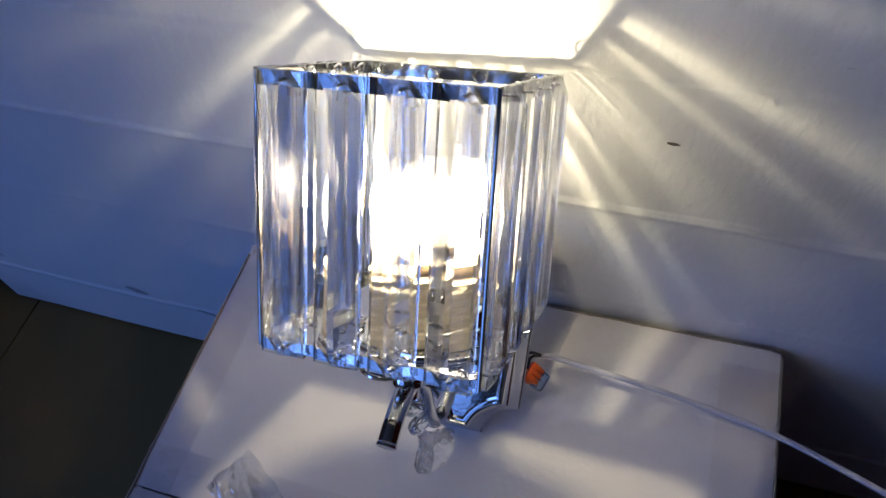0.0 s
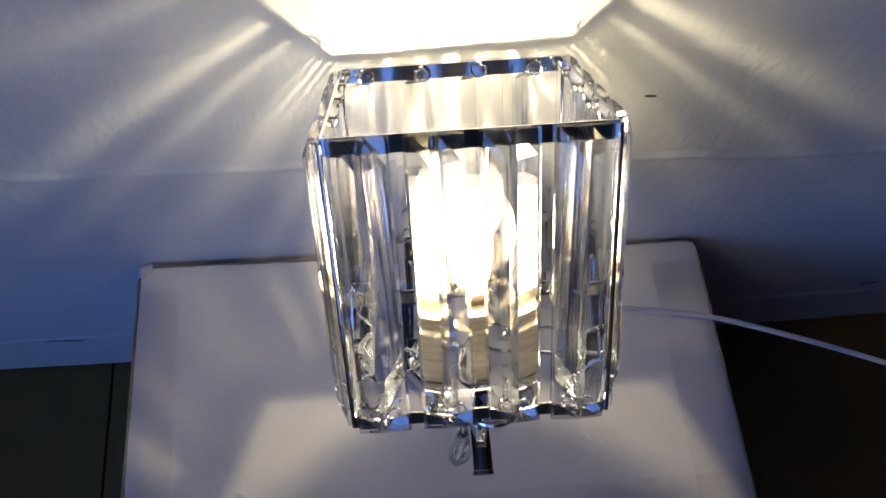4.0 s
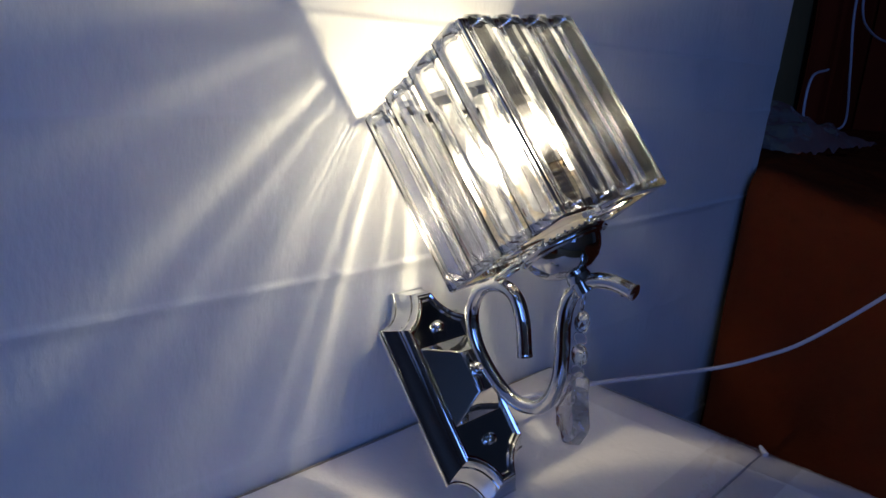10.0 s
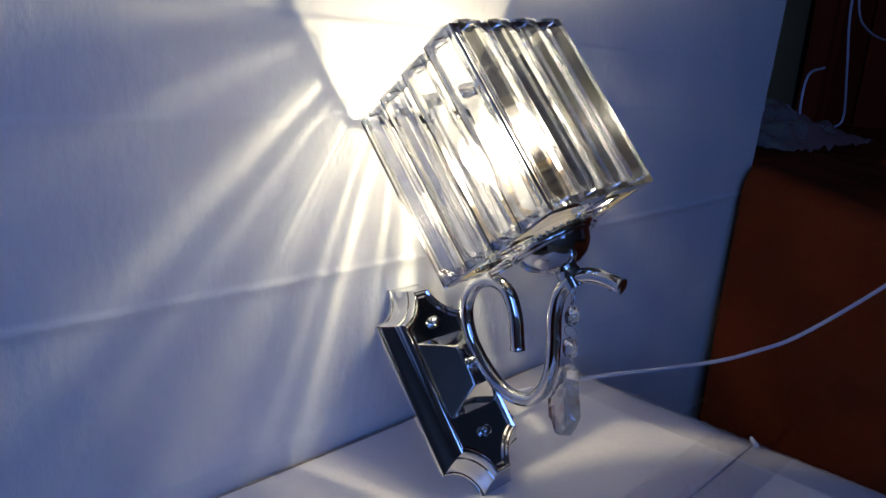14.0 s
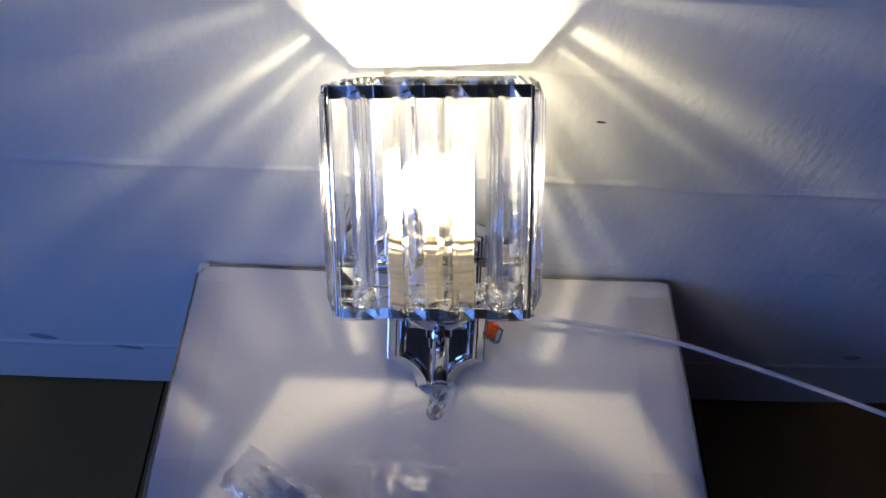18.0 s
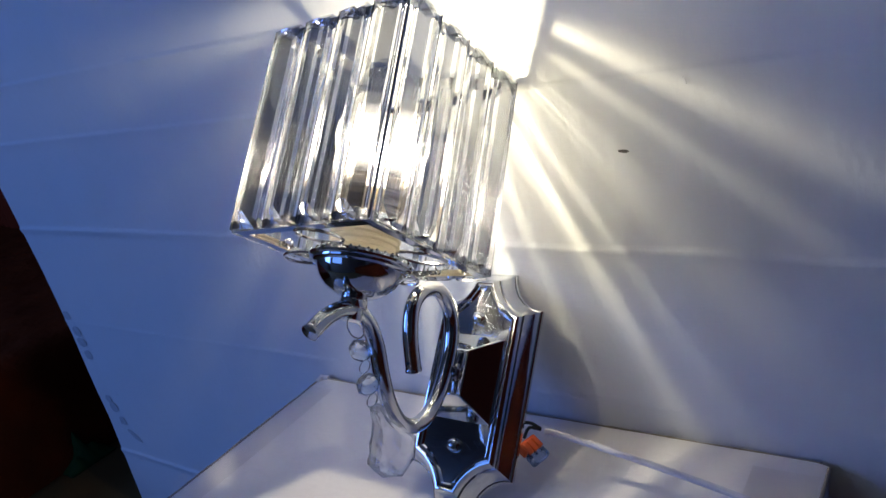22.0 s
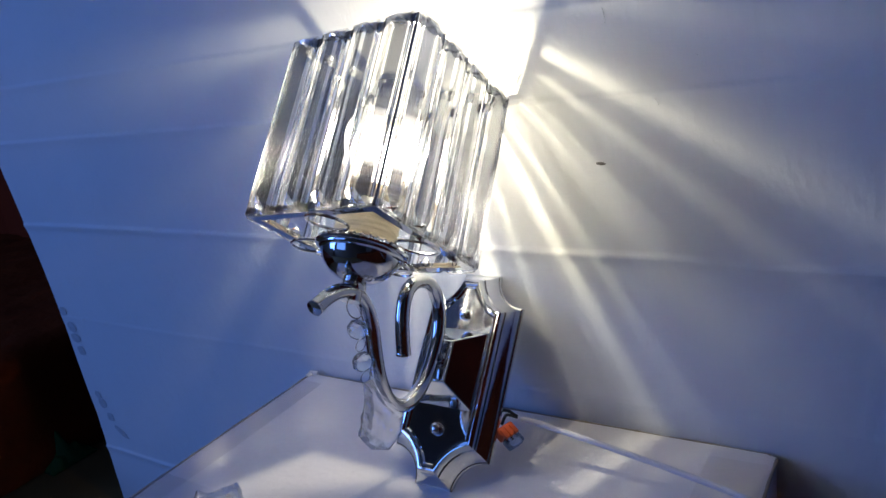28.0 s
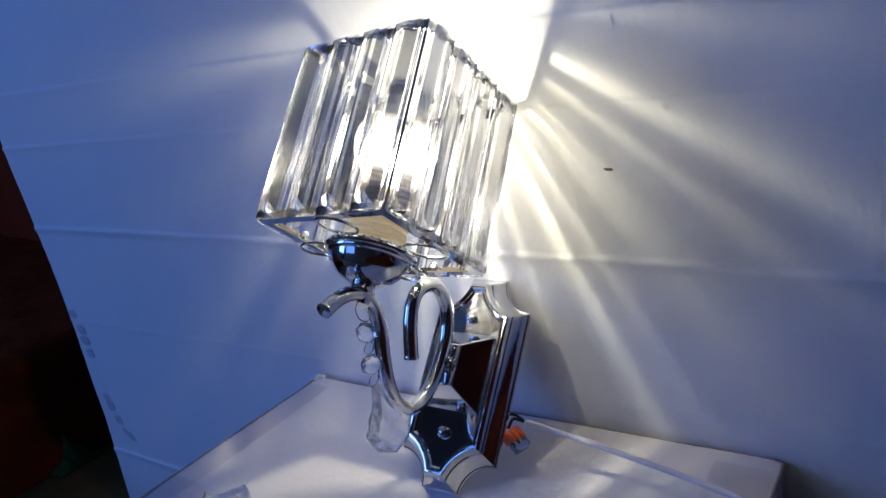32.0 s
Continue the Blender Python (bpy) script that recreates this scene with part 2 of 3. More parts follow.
def box_bm(x0, y0, z0, x1, y1, z1, bevel=0.0):
    bm = bmesh.new()
    bmesh.ops.create_cube(bm, size=1, matrix=Matrix.Translation(((x0 + x1) / 2, (y0 + y1) / 2, (z0 + z1) / 2)) @ Matrix.Diagonal((x1 - x0, y1 - y0, z1 - z0, 1)))
    if bevel:
        bmesh.ops.bevel(bm, geom=bm.edges[:], offset=bevel, segments=2, profile=0.5, affect="EDGES")
    return bm


def lathe_bm(profile, segs=32, m=Matrix()):
    """Turn (radius, z) pairs about z."""
    bm = bmesh.new()
    rings = []
    for r, z in profile:
        if r < 1e-6:
            rings.append([bm.verts.new(m @ Vector((0, 0, z)))])
        else:
            rings.append([bm.verts.new(m @ Vector((r * math.cos(a), r * math.sin(a), z))) for a in (2 * math.pi * i / segs for i in range(segs))])
    for a, b in zip(rings, rings[1:]):
        for i in range(segs):
            j = (i + 1) % segs
            if len(a) == 1 and len(b) == 1:
                continue
            if len(a) == 1:
                bm.faces.new((a[0], b[i], b[j]))
            elif len(b) == 1:
                bm.faces.new((a[i], a[j], b[0]))
            else:
                bm.faces.new((a[i], a[j], b[j], b[i]))
    return bm


def curve_points(pts, n=10, closed=False):
    """A smooth line through the points."""
    pts = [Vector(p) for p in pts]
    out = []
    k = len(pts)
    for i in range(k if closed else k - 1):
        if closed:
            a, b, c, d = (pts[(i + j) % k] for j in (-1, 0, 1, 2))
        else:
            b, c = pts[i], pts[i + 1]
            a = pts[i - 1] if i else b * 2 - c
            d = pts[i + 2] if i + 2 < k else c * 2 - b
        for s in range(n):
            t = s / n
            out.append(0.5 * ((2 * b) + (c - a) * t + (2 * a - 5 * b + 4 * c - d) * t * t + (3 * b - a - 3 * c + d) * t ** 3))
    if not closed:
        out.append(pts[-1])
    return out


def tube_bm(path, r, segs=12, closed=False, m=Matrix(), cap=True):
    bm = bmesh.new()
    path = [Vector(p) for p in path]
    k = len(path)
    rings = []
    normal = None
    for i, p in enumerate(path):
        a = path[(i - 1) % k] if closed or i else p
        b = path[(i + 1) % k] if closed or i + 1 < k else p
        d = (b - a).normalized()
        if normal is None:
            normal = d.orthogonal().normalized()
        normal = (normal - d * normal.dot(d)).normalized()
        side = d.cross(normal)
        rr = r(i / max(1, k - 1)) if callable(r) else r
        rings.append([bm.verts.new(m @ (p + rr * (math.cos(w) * normal + math.sin(w) * side))) for w in (2 * math.pi * j / segs for j in range(segs))])
    for i in range(k if closed else k - 1):
        a, b = rings[i], rings[(i + 1) % k]
        for j in range(segs):
            bm.faces.new((a[j], a[(j + 1) % segs], b[(j + 1) % segs], b[j]))
    if cap and not closed:
        bm.faces.new(rings[0])
        bm.faces.new(rings[-1])
    return bm


def ring_bm(r, wire, m=Matrix(), squash=1.0, segs=20, sides=6):
    return tube_bm([(r * math.cos(a), r * squash * math.sin(a), 0) for a in (2 * math.pi * i / segs for i in range(segs))], wire, sides, closed=True, m=m)


def loft_bm(rings, m=Matrix(), cap_first=False, cap_last=True, closed=True):
    bm = bmesh.new()
    vr = [[bm.verts.new(m @ Vector(p)) for p in ring] for ring in rings]
    for a, b in zip(vr, vr[1:]):
        for j in range(len(a)):
            bm.faces.new((a[j], a[(j + 1) % len(a)], b[(j + 1) % len(a)], b[j]))
    if cap_first:
        bm.faces.new(vr[0])
    if cap_last:
        bm.faces.new(vr[-1])
    return bm


def sheet_bm(fn, nu, nv, thick=None):
    """A grid of points fn(u, v), u and v from 0 to 1; thick: a vector that gives it a back and edges."""
    bm = bmesh.new()
    front = [[bm.verts.new(fn(i / nu, j / nv)) for j in range(nv + 1)] for i in range(nu + 1)]
    for i in range(nu):
        for j in range(nv):
            bm.faces.new((front[i][j], front[i + 1][j], front[i + 1][j + 1], front[i][j + 1]))
    if thick is not None:
        rim = [front[i][0] for i in range(nu + 1)] + [front[nu][j] for j in range(1, nv + 1)] + [front[i][nv] for i in range(nu - 1, -1, -1)] + [front[0][j] for j in range(nv - 1, 0, -1)]
        back = [bm.verts.new(v.co + Vector(thick)) for v in rim]
        for k in range(len(rim)):
            q = (k + 1) % len(rim)
            bm.faces.new((rim[k], rim[q], back[q], back[k]))
        bm.faces.new(back)
    return bm


def nz(x, y, z=0.0):
    return noise.noise(Vector((x, y, z)))


# ---- the room ----
floor = tagged(part("floor", box_bm(-2.4, -2.4, FLOOR - 0.1, 2.4, 1.6, FLOOR - 0.006), DARK_HOLE, smooth=0), "dark worn wooden floor of wide boards under the box", "floor", kind="structure")
SEAMS = [-2.4, -2.17, -1.805, -1.445, -1.085, -0.725, -0.366, 0.003, 0.372, 0.738, 1.104, 1.47, 1.836, 2.2, 2.4]
for x0, x1 in zip(SEAMS, SEAMS[1:]):
    part("plank", box_bm(x0 + 0.0014, -2.398, FLOOR - 0.006, x1 - 0.0014, 1.598, FLOOR, 0.0008), FLOOR_M, floor, smooth=0)
# Near-black base colour: the shade behind the board is put into this wall.
tagged(part("wall_north", box_bm(-2.4, 1.6, FLOOR - 0.1, 2.4, 1.7, 2.1), mat("shaded_wall", (0.035, 0.032, 0.028), rough=0.8, vary=0.1, vscale=3), smooth=0), "dim plain wall behind the white board", "wall", kind="structure")
west = thing("wall_west", (-2.4, 0, FLOOR), "dim plain side wall with one window", "wall", kind="structure")
for y0, z0, y1, z1 in ((-2.4, -0.1, -2.3, 2.433), (-1.4, -0.1, 1.7, 2.433), (-2.3, -0.1, -1.4, 0.73), (-2.3, 1.95, -1.4, 2.433)):
    part("wall_panel", box_bm(-0.1, y0, z0, 0, y1, z1), WALL_M, west, smooth=0)
tagged(part("wall_east", box_bm(2.4, -2.4, FLOOR - 0.1, 2.5, 1.7, 2.1), WALL_M, smooth=0), "dim plain side wall of the room", "wall", kind="structure")
tagged(part("ceiling", box_bm(-2.5, -2.5, 2.1, 2.5, 1.7, 2.2), WALL_M, smooth=0), "dim plain ceiling of the room", "ceiling", kind="structure")
WX0, WX1, WZ0, WZ1 = -1.55, -0.30, 0.48, 1.60
south = thing("wall_south", (0, -2.4, FLOOR), "dim plain wall with one window", "wall", kind="structure")
for x0, z0, x1, z1 in ((-2.5, FLOOR - 0.1, WX0, 2.1), (WX1, FLOOR - 0.1, 2.5, 2.1), (WX0, FLOOR - 0.1, WX1, WZ0), (WX0, WZ1, WX1, 2.1)):
    part("wall_panel", box_bm(x0, -0.1, z0 - FLOOR, x1, 0, z1 - FLOOR), WALL_M, south, smooth=0)


# ---- the tall white board ----
def board_point(u, v):
    h = FLOOR + 0.005 + v * 1.45
    left, right = -0.742 + 0.003 * nz(h * 6, 5) - 0.08 * min(0.25, max(0, h)) - 0.10 * max(0, -h - 0.15), 0.737 + 0.006 * nz(h * 3, 9)
    x = left + (right - left) * u
    y = math.sin(LEAN) * h
    for z0, amp, wide, bend, step in CREASES:
        zz = z0 + 0.004 * nz(x * 2.5, z0 * 40) + bend * x
        zz += step * (0.5 + 0.5 * math.tanh((x - 0.195) / 0.012))
        e = (h - zz) / (wide * (0.35 if h > zz else 1.6))
        fade = 0.7 + 0.4 * nz(x * 6, z0 * 17)
        y -= amp * math.exp(-e * e) * fade
    y += 0.0022 * nz(x * 4, h * 4, 1) + 0.0010 * nz(x * 14, h * 9, 2) + 0.00025 * nz(x * 45, h * 40, 3)
    y += 0.010 * max(0, abs(x) - 0.45)
    return Vector((x, y, h))


CREASES = [(0.158, 0.0034, 0.0042, 0.0, -0.004), (0.279, 0.0016, 0.004, 0.004, 0.0), (0.346, 0.0018, 0.004, -0.004, 0.0), (-0.207, 0.0030, 0.0045, 0.004, 0.0), (0.02, 0.0008, 0.004, 0.004, 0.0), (0.62, 0.002, 0.004, 0.0, 0.0)]
board = part("board", sheet_bm(board_point, 170, 760, (0, 0.007, 0)), BOARD, None, smooth=60)
tagged(board, "tall white creased cardboard sheet standing behind the box", "cardboard sheet")


def on_board(x, h):
    left, right = -0.742 + 0.003 * nz(h * 6, 5) - 0.08 * min(0.25, max(0, h)) - 0.10 * max(0, -h - 0.15), 0.737 + 0.006 * nz(h * 3, 9)
    return board_point((x - left) / (right - left), (h - FLOOR - 0.005) / 1.45)


def mark(x, h, w, t, turn, lift=0.0005, material=None):
    """A small printed or rubbed mark, speck or raised sliver lying on the board."""
    pts = []
    for i in range(12):
        a = 2 * math.pi * i / 12
        r = 1 + 0.35 * nz(x * 50 + math.cos(a) * 2, h * 50 + math.sin(a) * 2)
        px, pz = w * r * math.cos(a), t * r * math.sin(a)
        pts.append((px * math.cos(turn) - pz * math.sin(turn), px * math.sin(turn) + pz * math.cos(turn)))
    bm = loft_bm([[on_board(x + a, h + b) + Vector((0, -lift, 0)) for a, b in pts], [on_board(x + a, h + b) + Vector((0, -lift - 0.0003, 0)) for a, b in pts]], cap_first=True)
    return part("mark", bm, material or SMUDGE, board, "small smudge, speck or sliver", smooth=0)


for x, h, w, t, turn in ((-0.477, -0.193, 0.016, 0.0065, -0.35), (-0.380, -0.217, 0.018, 0.0055, -0.25), (0.523, -0.178, 0.011, 0.005, 0), (0.427, -0.212, 0.010, 0.003, 0),
                         (-0.732, 0.025, 0.006, 0.005, 0), (-0.724, 0.0, 0.007, 0.006, 0), (-0.723, -0.018, 0.008, 0.005, 0), (-0.720, -0.038, 0.006, 0.005, 0), (-0.717, -0.113, 0.005, 0.005, 0), (-0.713, -0.127, 0.007, 0.006, 0.4),
                         (-0.705, -0.150, 0.006, 0.005, 0.2), (-0.690, -0.174, 0.011, 0.004, -0.5), (0.122, 0.2293, 0.0042, 0.0011, -0.1)):
    mark(x, h, w * (1.5 if x < -0.6 else 1), t * (1.5 if x < -0.6 else 1), turn, 0.0005, FAINT if x < -0.6 else TEAR if x > 0.1 and h > 0.2 else None)
# Added slivers of board, lifted to catch light in place of pale dents.
for x, h, w, t, turn in ((0.168, 0.273, 0.0005, 0.0028, 0.3), (0.196, 0.302, 0.0018, 0.0010, 0), (0.202, 0.335, 0.0020, 0.0014, 0.4), (0.135, 0.336, 0.0006, 0.005, 0.1), (0.262, 0.30, 0.0016, 0.0008, 0.2)):
    mark(x, h, w, t, turn, 0.0007, BOARD)

# ---- the carton ----
BX0, BX1, BY0, BY1 = -0.2385, 0.2400, -0.482, -0.006
carton = thing("cardboard_box", (0, (BY0 + BY1) / 2, FLOOR), "closed white cardboard box with taped top flaps", "box")


def carton_part(name, bm, material, label="", smooth=35, parent=None):
    bm.transform(Matrix.Translation((0, -(BY0 + BY1) / 2, -FLOOR)))
    return part(name, bm, material, parent or carton, label, smooth)


for x0, y0, x1, y1 in ((BX0, BY0, BX0 + 0.005, BY1), (BX1 - 0.005, BY0, BX1, BY1), (BX0 + 0.005, BY0, BX1 - 0.005, BY0 + 0.005), (BX0 + 0.005, BY1 - 0.005, BX1 - 0.005, BY1)):
    carton_part("side_panel", box_bm(x0, y0, FLOOR, x1, y1, -0.0052, 0.0012), CARTON)
SEAM = -0.2412


def sag(x, y):
    """How far the top flaps give way under the lamp."""
    return -0.0085 * max(0.0, 1 - (x / 0.23) ** 2) * math.exp(-((y + 0.135) / 0.09) ** 2)


def flap(y0, y1, seed):
    def f(u, v):
        x = BX0 - 0.0005 + (BX1 - BX0 + 0.001) * u
        y = y0 + (y1 - y0) * v
        edge = SEAM - y
        y += 0.0006 * nz(x * 40, seed) if abs(edge) < 0.003 else 0
        z = sag(x, y) + 0.0012 * nz(x * 5, y * 5, seed) + 0.0005 * nz(x * 18, y * 18, seed) - 0.0015 * math.exp(-abs(edge) / 0.012)
        d = min(abs(x - BX0), abs(x - BX1))
        z -= 0.0018 * max(0, 1 - d / 0.006) ** 2
        if y1 - y < 1e-6 and y1 > SEAM + 0.1:
            z -= 0.001
        return Vector((x, y, z - 0.0005))
    return sheet_bm(f, 70, 40, (0, 0, -0.004))


carton_part("flap", flap(SEAM + 0.0009, BY1, 3.1), CARTON, "white top flap against the board")
carton_part("flap", flap(BY0, SEAM - 0.0009, 7.7), CARTON, "white top flap in front")
# frayed raw edges along the sides and rear
for x, s in ((BX0, -1), (BX1, 1)):
    carton_part("raw_edge", tube_bm([(x + s * 0.0010 + 0.0006 * nz(y * 40, s), y, -0.0022 + 0.0008 * nz(y * 30, s * 3)) for y in (BY0 + 0.004 + (BY1 - BY0 - 0.008) * i / 80 for i in range(81))], lambda t, s=s: 0.0013 + 0.0007 * nz(t * 60, s * 2), 6), CARTON_RAW, "frayed brown cardboard edge")
carton_part("raw_edge", tube_bm([(x, BY1 + 0.0006, -0.003 + 0.0008 * nz(x * 30, 4)) for x in (BX0 + 0.004 + (BX1 - BX0 - 0.008) * i / 80 for i in range(81))], lambda t: 0.0014 + 0.0007 * nz(t * 60, 8), 6), CARTON_RAW, "frayed brown cardboard edge")
# torn tape corner at the end of the seam and crushed rear corner
carton_part("torn_flake", tube_bm([(BX1 - 0.006, SEAM - 0.004, 0.0), (BX1 - 0.002, SEAM + 0.001, 0.002), (BX1 + 0.001, SEAM + 0.004, 0.003)], lambda t: 0.0030 * (1 - 0.5 * t), 6), CARTON, "torn flake of white cardboard")
carton_part("crushed_corner", tube_bm([(BX0 + 0.001, BY1 - 0.008, -0.002), (BX0 + 0.002, BY1 - 0.002, 0.0005), (BX0 + 0.009, BY1, -0.001)], lambda t: 0.0034, 7), CARTON, "crushed corner of the box")


def tape(x0, y0, x1, y1, seed, lift=0.0012):
    def f(u, v):
        x, y = x0 + (x1 - x0) * u, y0 + (y1 - y0) * v
        return Vector((x, y, lift + sag(x, y) + 0.0009 * nz(x * 5, y * 5, 3.1 if y > SEAM else 7.7) + 0.0004 * nz(x * 30, y * 30, seed)))
    ob = carton_part("tape", sheet_bm(f, 60, 14), TAPE, "strip of clear packing tape")
    ob.visible_shadow = False
    return ob


tape(BX0 + 0.001, SEAM - 0.036, BX1 - 0.001, SEAM + 0.036, 1.0)
tape(0.195, BY0 + 0.02, 0.2385, BY1 - 0.02, 2.0, 0.0022)
tape(-0.236, BY0 + 0.02, -0.205, BY1 - 0.02, 3.0, 0.0022)

# ---- the wall lamp ----
BASE = Vector((0.003, -0.13, 0.0))
lamp = thing("wall_lamp", BASE, "lit chrome wall lamp with square crystal shade leaning on the board", "lamp")
TO_BASE = Matrix.Translation(-BASE)


def lamp_part(name, bm, material, m=BODY, parent=None, label="", smooth=35):
    bm.transform(TO_BASE @ m)
    return part(name, bm, material, parent or lamp, label, smooth)


def scooped(k, y, a=0.0455, z0=-0.148, z1=0.0365, r=0.0275, n=9):
    """A rectangle with hollow round corners, drawn in by k."""
    cz, b = (z0 + z1) / 2, (z1 - z0) / 2
    out = []
    k = max(k, 1e-5)
    rr = r + k
    e = math.sqrt(rr * rr - k * k)
    for sx, sz in ((1, 1), (-1, 1), (-1, -1), (1, -1)):
        a0, a1 = math.atan2(-e, -k), math.atan2(-k, -e)
        pts = []
        for i in range(n + 1):
            w = a0 + (a1 - a0) * i / n
            pts.append((a + rr * math.cos(w), b + rr * math.sin(w)))
        if sx * sz < 0:
            pts.reverse()
        out += [(sx * p, y, cz + sz * q) for p, q in pts]
    return out


LEVELS = [(0.0, 0.1640), (0, 0.1614), (0.0006, 0.1606), (0.0016, 0.1602), (0.0020, 0.1594), (0.0042, 0.1564), (0.0062, 0.1534), (0.0079, 0.1506), (0.0084, 0.1494), (0.0096, 0.1487), (0.0102, 0.1472), (0.0112, 0.1454), (0.0124, 0.1443), (0.0134, 0.1441), (0.0142, 0.1450), (0.0148, 0.1457), (0.0156, 0.1450), (0.0168, 0.1452), (0.0181, 0.1468)]
plate = lamp_part("back_plate", loft_bm([scooped(k, y) for k, y in LEVELS], cap_last=True), CHROME, label="chrome back plate with scooped corners", smooth=28)


def frustum(x, z, y0, x2, z2, y1, cz):
    r0 = [(-x, y0, cz - z), (x, y0, cz - z), (x, y0, cz + z), (-x, y0, cz + z)]
    r1 = [(-x2, y1, cz - z2), (x2, y1, cz - z2), (x2, y1, cz + z2), (-x2, y1, cz + z2)]
    bm = loft_bm([r0, r1])
    bmesh.ops.bevel(bm, geom=[e for e in bm.edges if not e.is_boundary], offset=0.0011, segments=2, profile=0.5, affect="EDGES")
    return bm


lamp_part("raised_block", frustum(0.0265, 0.033, 0.1466, 0.0095, 0.017, 0.1240, -0.051), CHROME, parent=plate, label="raised chrome block", smooth=12)
for z in (-0.1025, -0.0045):
    m = BODY @ Matrix.Translation((0, 0.1466, z)) @ Matrix.Rotation(radians(90), 4, "X")
    lamp_part("screw", lathe_bm([(0, 0), (0.0052, 0), (0.0052, 0.0016), (0.0042, 0.0042), (0.002, 0.0056), (0, 0.0060)], 16), CHROME_WIRE, m, plate, "domed screw")

ARM = [(-0.0315, -0.0590), (-0.0225, -0.0480), (-0.0110, -0.0400), (0.0020, -0.0372), (0.0170, -0.0415), (0.0300, -0.0530), (0.0420, -0.0695), (0.0560, -0.0855), (0.0720, -0.0955), (0.0880, -0.0965), (0.1020, -0.0880), (0.1110, -0.0720), (0.1150, -0.0500), (0.1135, -0.0285), (0.1045, -0.0105), (0.0900, -0.0010), (0.0760, -0.0005), (0.0635, -0.0080), (0.0585, -0.0200), (0.0630, -0.0380), (0.0755, -0.0600)]
arm = lamp_part("arm", tube_bm(curve_points([(0, y, z) for y, z in ARM], 6), 0.0056, 16), CHROME, label="curled chrome tube arm")
for (y, z), (ya, za) in ((ARM[0], ARM[1]), (ARM[-1], ARM[-2])):
    d = Vector((0, y - ya, z - za)).normalized()
    m = BODY @ Matrix.Translation(Vector((0, y, z))) @ d.to_track_quat("Z", "Y").to_matrix().to_4x4()
    lamp_part("end_cap", lathe_bm([(0, 0.0012), (0.0046, 0.0012), (0.0058, 0.0006), (0.0060, -0.0006), (0.0056, -0.0020)], 16), CHROME_WIRE, m, arm, "chrome end cap")
    hm = BODY @ Matrix.Translation(Vector((0, y, z)) - d * 0.007 + Vector((0, -d.z, d.y)) * (0.0053 if d.z < -0.5 and d.y < 0 else -0.0053)) @ Vector((0, -d.z, d.y)).to_track_quat("Z", "Y").to_matrix().to_4x4()
    lamp_part("screw_hole", lathe_bm([(0, 0.0007), (0.0014, 0.0007), (0.0014, -0.0006), (0, -0.0006)], 10), DARK_HOLE, hm, arm, "small dark screw hole")
# stub between arm and block
lamp_part("arm_stub", lathe_bm([(0.0, 0.0), (0.0062, 0.0), (0.0062, 0.010), (0.0078, 0.0105), (0.0078, 0.013), (0, 0.013)], 16), CHROME, BODY @ Matrix.Translation((0, 0.1130, -0.0510)) @ Matrix.Rotation(radians(-90), 4, "X"), label="short chrome stub")

CUP = [(0, -0.0275), (0.006, -0.0275), (0.0125, -0.0264), (0.0195, -0.0228), (0.0245, -0.0175), (0.0272, -0.0120), (0.0280, -0.0096), (0.0298, -0.0090), (0.0306, -0.0080), (0.0308, -0.0068), (0.0326, -0.0062), (0.0334, -0.0048), (0.0330, -0.0030), (0.0312, -0.0021), (0.0290, -0.0022), (0.0280, -0.0035), (0, -0.0040)]
SM = SHADE
cup = lamp_part("cup", lathe_bm(CUP, 40), CHROME, SM, label="chrome bowl-shaped cup")
lamp_part("neck", lathe_bm([(0, -0.0420), (0.0072, -0.0420), (0.0072, -0.0345), (0.0090, -0.0340), (0.0090, -0.0300), (0.0080, -0.0270), (0, -0.0265)], 20), CHROME, SM, label="chrome neck")
bm = bmesh.new()
for i in range(36):
    a = 2 * math.pi * i / 36
    bmesh.ops.create_uvsphere(bm, u_segments=6, v_segments=4, radius=0.0010, matrix=Matrix.Translation((0.0308 * math.cos(a), 0.0308 * math.sin(a), -0.0021)))
lamp_part("beaded_rim", bm, CHROME_WIRE, SM, cup, "beaded chrome rim")
SOCK = [(0, -0.003), (0.0235, -0.003), (0.0240, 0.002), (0.0222, 0.0035)]
for i in range(6):
    z = 0.006 + i * 0.0042
    SOCK += [(0.0218, z), (0.0228, z + 0.0012), (0.0228, z + 0.0026), (0.0218, z + 0.0036)]
SOCK += [(0.0222, 0.0318), (0.0237, 0.0324), (0.0238, 0.0342), (0.0190, 0.0352), (0.0150, 0.0350), (0.0145, 0.0300), (0, 0.0300)]
lamp_part("socket", lathe_bm(SOCK, 32), SOCKET, SM, label="beige threaded lamp socket")
lamp_part("bulb_collar", lathe_bm([(0.0135, 0.0300), (0.0138, 0.0362), (0.0150, 0.0392), (0.0164, 0.0405), (0.0160, 0.0415), (0, 0.0412)], 28), SOCKET, SM, label="beige screw cap of the bulb")
bulb = lamp_part("bulb", lathe_bm([(0.0150, 0.0416), (0.0180, 0.0480), (0.0222, 0.0580), (0.0243, 0.0690), (0.0236, 0.0780), (0.0200, 0.0875), (0.0120, 0.0945), (0, 0.0970)], 28), BULB, SM, label="glowing clear glass bulb")

lamp_part("light_core", lathe_bm([(0, 0.060), (0.0055, 0.0625), (0.0080, 0.069), (0.0055, 0.0755), (0, 0.078)], 16), CORE, SM, bulb, "blinding light core")

# shade: two square bands, four posts, sixteen crystal bars
HW = SW / 2


